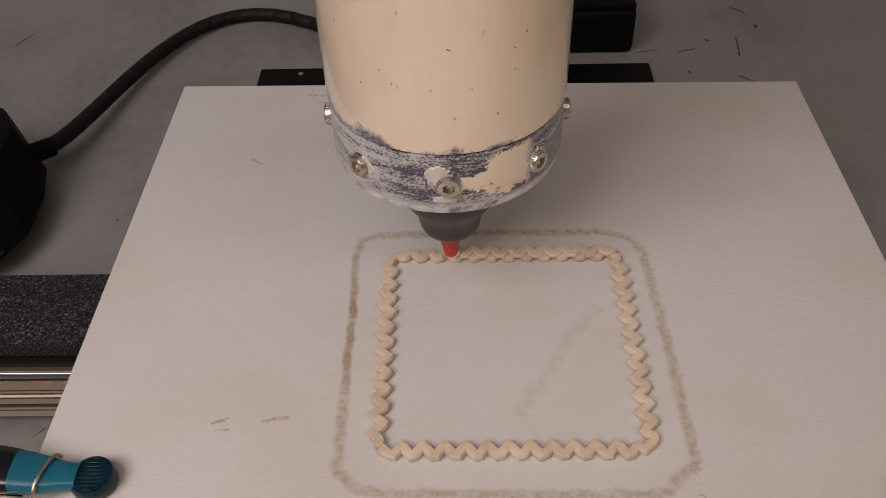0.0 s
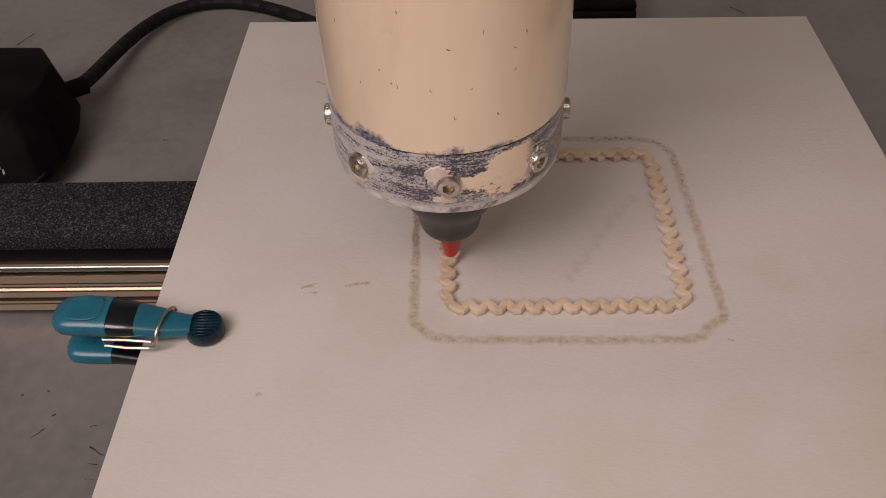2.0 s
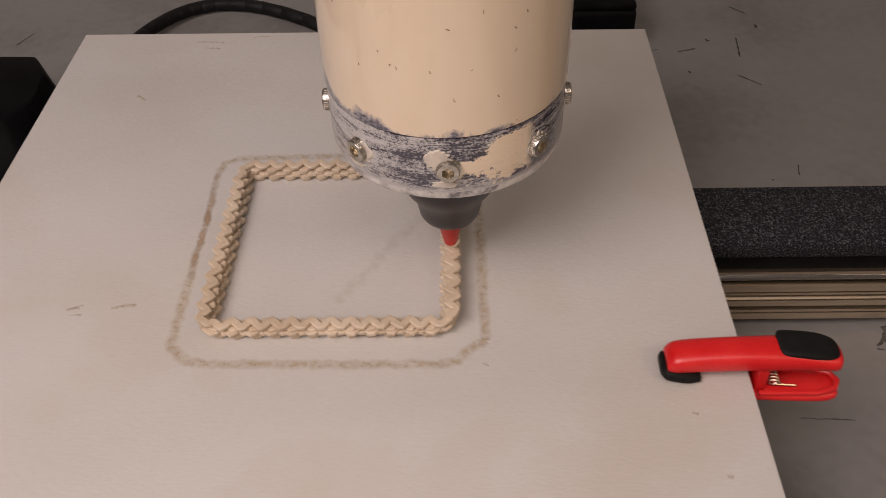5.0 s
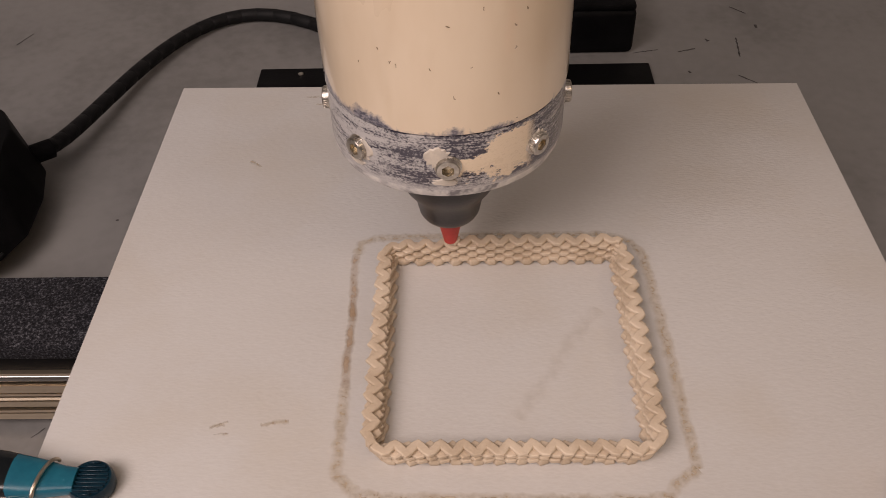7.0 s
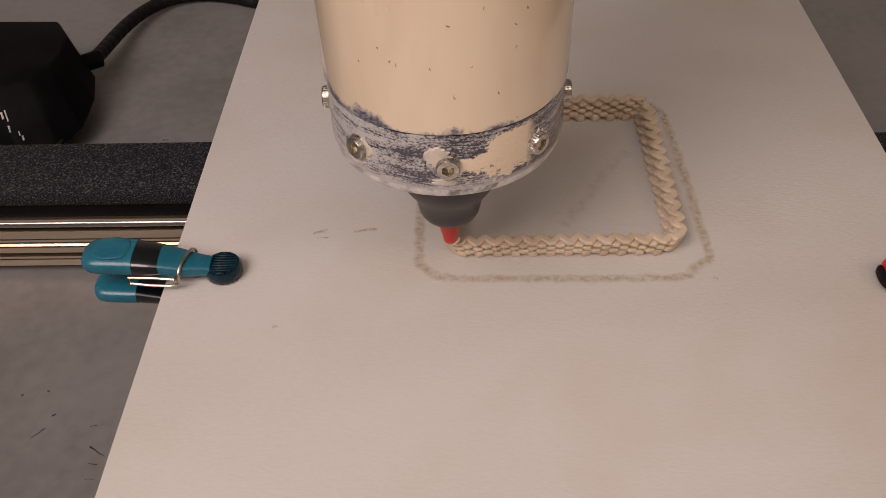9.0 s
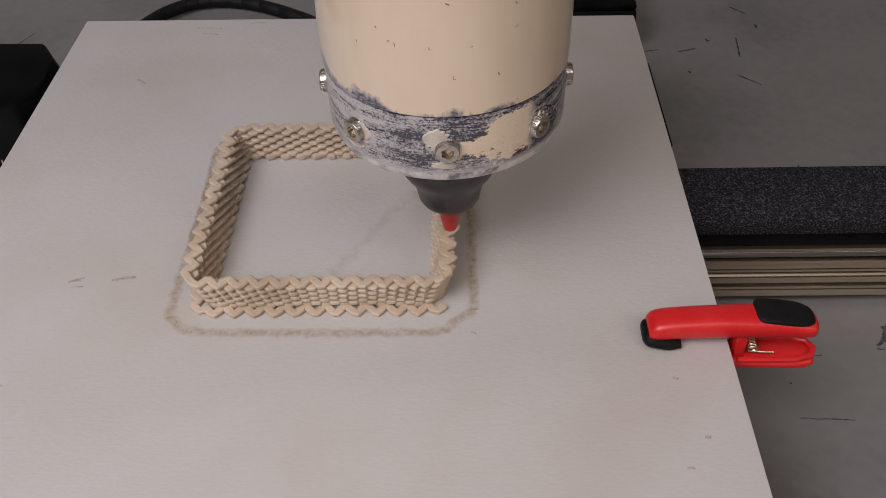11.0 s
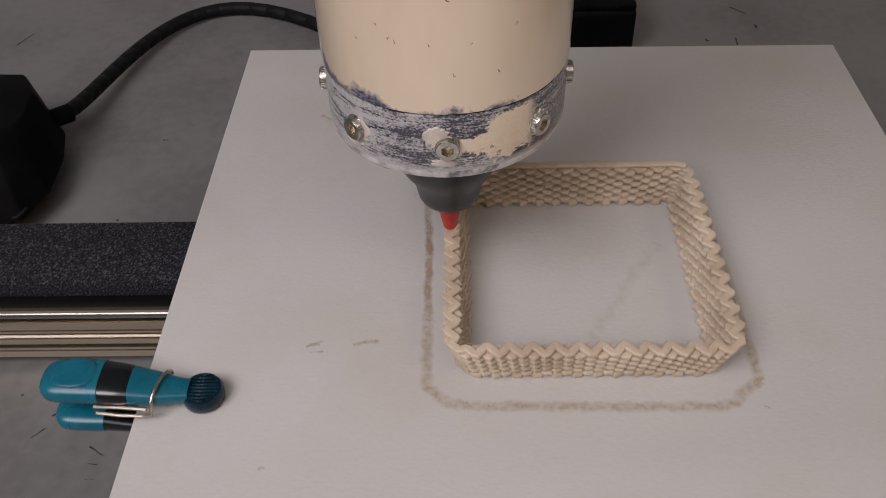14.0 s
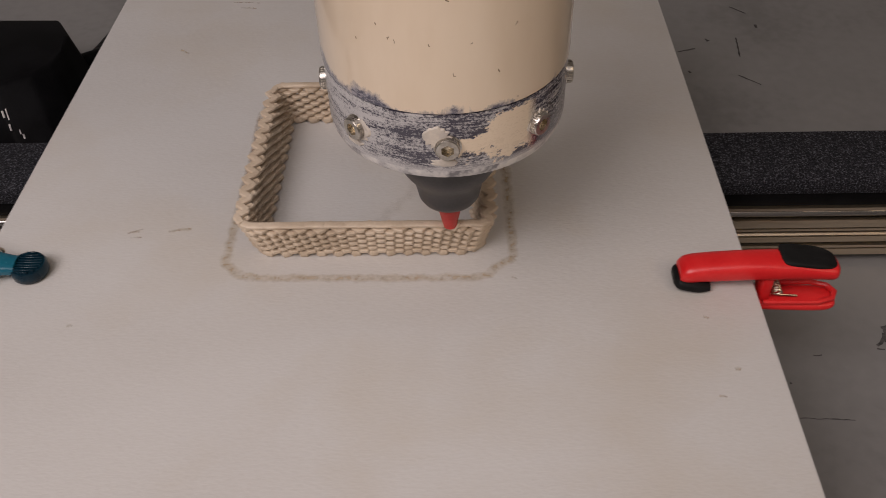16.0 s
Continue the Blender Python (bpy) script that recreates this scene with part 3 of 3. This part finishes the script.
def build_print():
    pr = thing("clay_print", (CX, CY, 0), "printed square clay wall with zigzag woven layers", "clay print")
    whole, pieces = [], []
    for k in range(N_LAYERS + 1):
        for side in SIDES:
            plain = k == N_LAYERS and side in ("back", "front")
            pts = side_points(side, k, 8, plain)
            if (k, side) in LAID:
                step = 8
                cuts = list(range(0, len(pts) - 1, step))
                for c in cuts:
                    seg = pts[c:c + step + 2]
                    if len(seg) < 3:
                        continue
                    if plain:
                        bm = sweep(bmesh.new(), seg[::3] + [seg[-1]], 0.0021, 12, False, 0.48, 2.9)
                    else:
                        bm = sweep(bmesh.new(), seg, 0.0021 if k < 2 else 0.00184, 10, False, 0.60, 3.4)
                    ob = part("bead", bm, M_CLAY, pr)
                    mid = seg[len(seg) // 2]
                    pieces.append((ob, k, side, mid[0], mid[1]))
            elif k < N_LAYERS:
                whole.append((part("bead_course", sweep(bmesh.new(), pts, 0.0021 if k < 2 else 0.00184, 10, False, 0.92 if k == 0 else 0.60, 3.4), M_CLAY, pr), k))
    return pr, whole, pieces


clay_print, courses, beads = build_print()


def ribbon(points, width, z, rng, rough=0.35, closed=False, step=0.0012, height=0.0005):
    """A thin ragged trace of clay on the board."""
    pts = [Vector((*p, 0)) for p in points]
    if closed:
        pts.append(pts[0])
    line = []
    for a, b in zip(pts, pts[1:]):
        n = max(1, int((b - a).length / step))
        line += [a.lerp(b, i / n) for i in range(n)]
    line.append(pts[-1])
    bm = bmesh.new()
    thick = bm.verts.layers.float.new("thickness")
    prev = None
    for i, p in enumerate(line):
        a, b = line[max(0, i - 1)], line[min(len(line) - 1, i + 1)]
        d = (b - a).normalized()
        s = Vector((d.y, -d.x, 0))
        wob = 0.0007 * noise.noise((p.x * 120, p.y * 120, 3))
        w1 = width * (0.5 + rough * noise.noise((p.x * 190, p.y * 190, 0)) + rough * 0.5 * rng.uniform(-1, 1))
        w2 = width * (0.5 + rough * noise.noise((p.x * 190, p.y * 190, 9)) + rough * 0.5 * rng.uniform(-1, 1))
        row = [bm.verts.new(p + s * (wob - w1 * 1.15) + Vector((0, 0, z))),
               bm.verts.new(p + s * (wob - w1 * 0.3) + Vector((0, 0, z + height))),
               bm.verts.new(p + s * (wob + w2 * 0.3) + Vector((0, 0, z + height))),
               bm.verts.new(p + s * (wob + w2 * 1.15) + Vector((0, 0, z)))]
        for v, depth in zip(row, (0.0, 1.0, 1.0, 0.0)):
            v[thick] = depth
        if prev:
            for k in range(3):
                bm.faces.new((prev[k], prev[k + 1], row[k + 1], row[k]))
        prev = row
    return bm


def build_traces():
    rng = random.Random(5)
    out = []
    loop = [(-0.0545, 0.312), (-0.052, 0.319), (-0.0455, 0.3232), (0.008, 0.3245), (0.068, 0.3238), (0.079, 0.3190), (0.0838, 0.308), (0.0858, 0.248), (0.0866, 0.200),
            (0.0868, 0.1912), (0.0790, 0.1858), (0.0745, 0.1800), (0.066, 0.1780), (-0.036, 0.1790), (-0.044, 0.1804), (-0.0525, 0.1890), (-0.0528, 0.231), (-0.0535, 0.280)]
    tr = thing("clay_outline_trace", (0.017, 0.25, 0), "thin dried clay outline traced on the white board", "clay trace")
    for a, b in ((0, 5), (4, 10), (9, 14), (13, 17), (16, 19)):
        pts = [loop[i % len(loop)] for i in range(a, b)]
        brown = a == 16
        part("stroke", ribbon(pts, 0.0042 if brown else 0.0055, 0.0001 + 0.00004 * (a % 2), rng, 0.14, False, 0.0013, 0.00006), M_TRACE if brown else M_SKIRT, tr,
             "darker brown stroke" if brown else "")
    out.append(tr)
    for x0, y0, x1, y1 in [(-0.1062, 0.2111, -0.1002, 0.2127), (-0.1039, 0.2078, -0.0981, 0.2089), (-0.0856, 0.2129, -0.0743, 0.2148), (-0.0949, 0.4477, -0.0767, 0.4459), (-0.0885, 0.4398, -0.0776, 0.4382), (-0.0589, 0.4518, -0.0483, 0.4528), (-0.1182, 0.3867, -0.1117, 0.3811), (0.1771, 0.1224, 0.1794, 0.1218), (0.1675, 0.1084, 0.1705, 0.1075), (0.1696, 0.1517, 0.1720, 0.1513), (-0.1057, 0.2113, -0.0992, 0.2146), (-0.1176, 0.1496, -0.1150, 0.1501), (0.0852, 0.1782, 0.0877, 0.1770)]:
        bm = ribbon([(x0, y0), ((x0 + x1) / 2, (y0 + y1) / 2 + 0.0004), (x1, y1)], rng.uniform(0.0010, 0.0022), 0.00008, rng, 0.5, False, 0.0008, 0.00006)
        out.append(single("clay_smudge", bm, M_SKIRT, "faint small clay smudge on the board", "smudge", origin=(x0, y0, 0)))
        tagged(out[-1], group="smudges on the board")
    out.append(single("clay_smear", ribbon([(0.058, 0.275), (0.042, 0.252), (0.030, 0.232), (0.0190, 0.2148)], 0.0074, 0.0001, rng, 0.3, height=0.0001), M_SMEAR,
                      "faint diagonal clay smear on the board", "clay smear", origin=(0.035, 0.24, 0)))
    return out


traces = build_traces()


def build_teal_clip():
    c = thing("teal_clip", (-0.172, 0.180, -0.013), "teal plastic spring clip gripping the board edge", "clip")
    part("upper_grip", loft(bmesh.new(), [(-0.2085, 0.1808, 0.0125, 0.003, 0.002), (-0.2070, 0.1808, 0.0125, 0.0070, 0.0036), (-0.2025, 0.1808, 0.0125, 0.0096, 0.0050),
                                          (-0.192, 0.1808, 0.0122, 0.0101, 0.0053), (-0.1835, 0.1806, 0.0118, 0.0100, 0.0053)]), M_TEAL, c)
    part("thumb_dish", loft(bmesh.new(), [(-0.2030, 0.1808, 0.0170, 0.0030, 0.0006), (-0.2005, 0.1808, 0.0174, 0.0062, 0.0009), (-0.193, 0.1808, 0.0175, 0.0074, 0.0010),
                                          (-0.1875, 0.1808, 0.0172, 0.0058, 0.0008), (-0.1855, 0.1808, 0.0168, 0.0025, 0.0005)]), M_TEAL, c)
    part("arm_core", loft(bmesh.new(), [(-0.1837, 0.1805, 0.0116, 0.0098, 0.0051), (-0.176, 0.1800, 0.0108, 0.0094, 0.0050), (-0.1715, 0.1798, 0.0102, 0.0090, 0.0047)]),
         M_TEAL_BLACK, c, "glossy black middle of the arm")
    part("front_arm", loft(bmesh.new(), [(-0.1717, 0.1797, 0.0102, 0.0089, 0.0048), (-0.162, 0.1795, 0.0085, 0.0078, 0.0040), (-0.154, 0.1796, 0.0070, 0.0060, 0.0034),
                                         (-0.1490, 0.1800, 0.0060, 0.0054, 0.0030)]), M_TEAL, c)
    pad = part("jaw_pad", lathe(bmesh.new(), [(0.0076, 0.0), (0.0086, 0.0012), (0.0088, 0.0052), (0.0081, 0.0068), (0.0062, 0.0066)], (-0.1440, 0.1803, 0.0003), 40),
               M_TEAL_DARK, c, "round dark ribbed rubber pad")
    for k in range(-4, 5):
        h = math.sqrt(max(0, 0.0072 ** 2 - (k * 0.0017) ** 2))
        bm = box(bmesh.new(), (-0.1440 - h, 0.1803 + k * 0.0017 - 0.0005, 0.0068), (-0.1440 + h, 0.1803 + k * 0.0017 + 0.0005, 0.0079), 0.0002, 1)
        part("rib", bm, M_TEAL_DARK, pad)
    part("lower_grip", loft(bmesh.new(), [(-0.2080, 0.1805, -0.0070, 0.003, 0.002), (-0.2065, 0.1805, -0.0070, 0.0068, 0.0036), (-0.202, 0.1805, -0.0072, 0.0092, 0.0046),
                                          (-0.1865, 0.1805, -0.0080, 0.0094, 0.0046)]), M_TEAL, c)
    part("lower_jaw", loft(bmesh.new(), [(-0.1867, 0.1805, -0.0081, 0.0091, 0.0044), (-0.176, 0.1805, -0.0100, 0.0088, 0.0036), (-0.170, 0.1800, -0.0103, 0.0084, 0.0034),
                                         (-0.146, 0.1790, -0.0092, 0.0060, 0.0022)]), M_TEAL_BLACK, c, "glossy black lower jaw")
    bm = bmesh.new()
    pts = []
    for i in range(13):
        t = math.pi * (i / 12)
        pts.append((-0.1600 + 0.0022 * math.cos(t), 0.1788 + 0.0094 * math.cos(t), 0.0075 + 0.0060 * math.sin(t)))
    pts += [(-0.1628, 0.1690, 0.0050), (-0.1665, 0.1686, 0.0045), (-0.176, 0.1690, 0.0045), (-0.1855, 0.1700, 0.0050), (-0.1862, 0.1712, 0.0075), (-0.176, 0.1704, 0.0080),
            (-0.1640, 0.1692, 0.0080)]
    sweep(bm, pts, 0.00075, 8)
    part("spring_wire", bm, M_WIRE, c, "bent steel wire round the arm")
    c.location += Vector((-0.0012, 0.0036, 0))
    return c


teal_clip = build_teal_clip()


def build_red_clip():
    c = thing("red_clip", (0.197, 0.168, -0.013), "red plastic spring clip with black grips on the board edge", "clip")
    part("upper_arm", loft(bmesh.new(), [(0.1592, 0.1694, 0.0078, 0.0066, 0.0036), (0.1625, 0.1694, 0.0092, 0.0082, 0.0054), (0.172, 0.1692, 0.0106, 0.0085, 0.0060),
                                         (0.190, 0.1686, 0.0122, 0.0086, 0.0062), (0.210, 0.1684, 0.0128, 0.0092, 0.0056), (0.224, 0.1680, 0.0124, 0.0094, 0.0046),
                                         (0.2300, 0.1674, 0.0120, 0.0085, 0.0042), (0.2322, 0.1674, 0.0118, 0.0050, 0.0025)], 32), M_RED, c)
    part("jaw_lip", loft(bmesh.new(), [(0.1572, 0.1694, 0.0040, 0.0056, 0.0022), (0.1588, 0.1688, 0.0042, 0.0082, 0.0034), (0.1630, 0.1680, 0.0038, 0.0088, 0.0034),
                                       (0.1685, 0.1664, 0.0032, 0.0078, 0.0030), (0.1735, 0.1656, 0.0026, 0.0056, 0.0022)], 32), M_RUBBER, c, "black rubber jaw lip")
    part("grip_pad", loft(bmesh.new(), [(0.2050, 0.1702, 0.0178, 0.0045, 0.0012), (0.2068, 0.1700, 0.0180, 0.0078, 0.0018), (0.215, 0.1695, 0.0172, 0.0086, 0.0022),
                                        (0.224, 0.1690, 0.0160, 0.0084, 0.0022), (0.2296, 0.1684, 0.0148, 0.0066, 0.0018), (0.2312, 0.1682, 0.0142, 0.0035, 0.0012)], 32),
         M_RUBBER, c, "black rubber thumb pad")
    part("lower_arm", loft(bmesh.new(), [(0.165, 0.1685, -0.0088, 0.006, 0.0022), (0.190, 0.1685, -0.0105, 0.0080, 0.0030), (0.2000, 0.1683, -0.0110, 0.0086, 0.0032),
                                         (0.226, 0.1680, -0.0118, 0.0090, 0.0030), (0.2340, 0.1680, -0.0116, 0.0075, 0.0026), (0.2360, 0.1680, -0.0115, 0.0040, 0.0016)], 32), M_RED, c)
    part("lower_rim", sweep(bmesh.new(), [(0.200, 0.1605, -0.0075), (0.226, 0.1602, -0.0075), (0.2335, 0.1630, -0.0075), (0.2358, 0.168, -0.0075), (0.2335, 0.173, -0.0075),
                                          (0.226, 0.1758, -0.0075), (0.200, 0.1755, -0.0075)], 0.0015, 8), M_RED, c)
    part("pivot_block", box(bmesh.new(), (0.1985, 0.1625, -0.010), (0.2035, 0.1745, 0.0070), 0.0012), M_RED, c)
    bm = bmesh.new()
    pts = [(0.2065 + 0.0022 * math.cos(t * 0.7), 0.1625 + 0.00022 * t, -0.003 + 0.0022 * math.sin(t * 0.7)) for t in range(0, 46)]
    sweep(bm, pts, 0.0005, 6)
    sweep(bm, [(0.2065, 0.1640, -0.0052), (0.2170, 0.1645, -0.0068)], 0.0006, 6)
    part("spring", bm, M_WIRE, c, "small steel coil spring")
    for child in c.children:
        for v in child.data.vertices:
            v.co = Vector((0.97 * v.co.x, 0.84 * v.co.y, 0.90 * v.co.z + 0.0013))
    c.location += Vector((0.0012, 0.0050, 0))
    return c


red_clip = build_red_clip()


# ---- cable ----
N_CABLE = 22


def cable_point(s, y):
    a = Vector((-0.284, 0.482 + y, -0.062))
    b = Vector((-0.262 - 0.2 * y, 0.530 + y, -0.078))
    c = Vector((-0.250 - 0.4 * y, 0.800 + 0.3 * y, TABLE_Z + 0.0055))
    d = Vector((-0.085, 0.640, TABLE_Z + 0.0055))
    r = 1 - s
    return a * r ** 3 + b * (3 * r * r * s) + c * (3 * r * s * s) + d * s ** 3


def cable_pose(j, y):
    p, q = cable_point(j / N_CABLE, y), cable_point((j + 1) / N_CABLE, y)
    return Matrix.Translation(p) @ (q - p).to_track_quat("Z", "Y").to_matrix().to_4x4()


def build_cable():
    c = thing("motor_cable", (0, 0, 0), "thick black cable from the motor curving over the table", "cable")
    segs = []
    for j in range(N_CABLE):
        length = sum((cable_point((j + 1) / N_CABLE, y) - cable_point(j / N_CABLE, y)).length for y in (0, 0.055, 0.11)) / 3
        bm = lathe(bmesh.new(), [(0.0020, -0.0036), (0.0044, -0.0024), (0.0054, 0), (0.0054, length), (0.0044, length + 0.0024), (0.0020, length + 0.0036)], (0, 0, 0), 16)
        ob = new("cable_piece", finish(bm, "cable_piece", M_CABLE))
        ob.parent = c
        segs.append(ob)
    return segs


cable = build_cable()

# ---- what moves ----
# seconds, board to the right, board and rail to the back
BED = [(0, 0.0019, -0.0001), (0.5, 0.0260, 0.0028), (0.68, 0.0306, 0.0068), (1, 0.0323, 0.0228), (1.5, 0.0318, 0.0497), (2, 0.0293, 0.0760),
       (2.35, 0.0298, 0.0963), (2.5, 0.0298, 0.1051), (2.65, 0.0240, 0.1103), (3, 0.0068, 0.1111), (3.2, -0.0052, 0.1111), (4.15, -0.0680, 0.1115),
       (4.4, -0.0790, 0.1045), (5.3, -0.0775, 0.0439), (5.5, -0.0803, 0.0295), (5.85, -0.0785, 0.0022), (6, -0.0701, -0.0033), (6.5, -0.0341, -0.0029),
       (7, 0.0018, -0.0020), (7.4, 0.0298, -0.0018), (7.5, 0.0343, 0.0030), (8, 0.0351, 0.0398), (8.5, 0.0303, 0.0775), (8.92, 0.0320, 0.1087),
       (9, 0.0306, 0.1136), (9.2, 0.0188, 0.1137), (10.3, -0.0660, 0.1156), (10.6, -0.0803, 0.1082), (11.3, -0.0810, 0.0607), (11.5, -0.0832, 0.0462),
       (12, -0.0801, 0.0113), (12.18, -0.0780, 0.0002), (12.5, -0.0555, -0.0033), (13, -0.0028, -0.0032), (13.35, 0.0270, -0.0018), (13.5, 0.0312, 0.0047),
       (14, 0.0360, 0.0403), (14.5, 0.0317, 0.0755), (14.95, 0.0345, 0.1072), (15, 0.0355, 0.1104), (15.12, 0.0290, 0.1144), (15.5, -0.0106, 0.1144),
       (16, -0.0633, 0.1153)]
# runs along one side while teeth are laid: from, to, axis across the run, phase of the teeth
RUNS = [(0.72, 2.5, 1, 0.325), (2.68, 4.1, 2, 0.250), (4.45, 5.78, 1, 0.275), (6, 7.38, 2, 0.250), (7.55, 8.9, 1, 0.525), (9.1, 10.25, 2, 0.250), (10.65, 12.1, 1, 0.150), (13.55, 14.92, 1, 0.625)]
LIFT = [(0, 0.0), (3.2, 0.0001), (5.3, 0.0081), (6.5, 0.0085), (9.2, 0.0087), (11.3, 0.0171), (13.5, 0.0176), (16, 0.0177)]


def bed_at(t):
    if t < 0:
        return BED[0][1] + 0.047 * t, BED[0][2]
    if t > 16:
        return BED[-1][1] - 0.105 * (t - 16), BED[-1][2]
    for a, b in zip(BED, BED[1:]):
        if t <= b[0]:
            f = (t - a[0]) / (b[0] - a[0])
            return a[1] + (b[1] - a[1]) * f, a[2] + (b[2] - a[2]) * f
    return BED[-1][1:]


def laid_at(x, y, lo, hi):
    """When the nozzle stands nearest over a place of the board."""
    best = (9, 0)
    for i in range(int((hi - lo) / 0.02) + 1):
        t = lo + 0.02 * i
        bx, by = bed_at(t)
        best = min(best, ((AX - bx - x) ** 2 + (AY - by - y) ** 2, t))
    return best[1]


def rise(ob, k, t, span):
    sunk = -0.0125 - LAYER * k
    t = min(t, 15.9)
    walk(ob, [(0, pose(0, 0, sunk)), (t, pose(0, 0, sunk)), (min(15.99, t + span), pose(0, 0, 0)), (16, pose(0, 0, 0))])


def bed_rows():
    """The bed's way with the small sideways swing that draws the teeth."""
    rows = list(BED)
    for t0, t1, axis, phase in RUNS:
        n = 2 * TEETH
        for i in range(n + 1):
            t = t0 + (t1 - t0) * (i / n - phase / TEETH)
            if t < t0 or t > t1 or min(abs(t - r[0]) for r in BED) < 0.045:
                continue
            at = list(bed_at(t))
            at[axis - 1] += 0.0021 if i % 2 else -0.0021
            rows.append((t, *at))
    return sorted(rows)


def motions():
    bed = bed_rows()
    for ob in (board, clay_print, teal_clip, red_clip, *traces):
        o = ob.location.copy()
        walk(ob, [(t, pose(o.x + x, o.y + y, o.z)) for t, x, y in bed])
    for ob in (rail, motor):
        o = ob.location.copy()
        walk(ob, [(t, pose(o.x, o.y + 0.0015 + 0.982 * y, o.z)) for t, x, y in bed])
    for j, ob in enumerate(cable):
        walk(ob, [(t, cable_pose(j, y)) for t, x, y in bed])
    o = extruder.location.copy()
    walk(extruder, [(t, pose(o.x, o.y, o.z + z)) for t, z in LIFT])
    # the first course lies there from the start; others come up in the gaps as the nozzle lifts
    for ob, k in courses:
        if k > 0:
            t0 = 3.4 + 0.45 * (k - 1) if k < 5 else 9.4 + 0.36 * (k - 5)
            rise(ob, k, t0, 0.4)
    # beads laid tooth by tooth under the nozzle
    for ob, k, side, x, y in beads:
        lo, hi = {1: (-1.8, 4.4), 4: (4.2, 5.95), 5: (5.8, 10.5), 9: (10.4, 12.3), 10: (12.05, 16.6)}[k]
        t = laid_at(x, y, lo, hi)
        if t > 0.05:
            rise(ob, k, t - 0.03, 0.07)


motions()
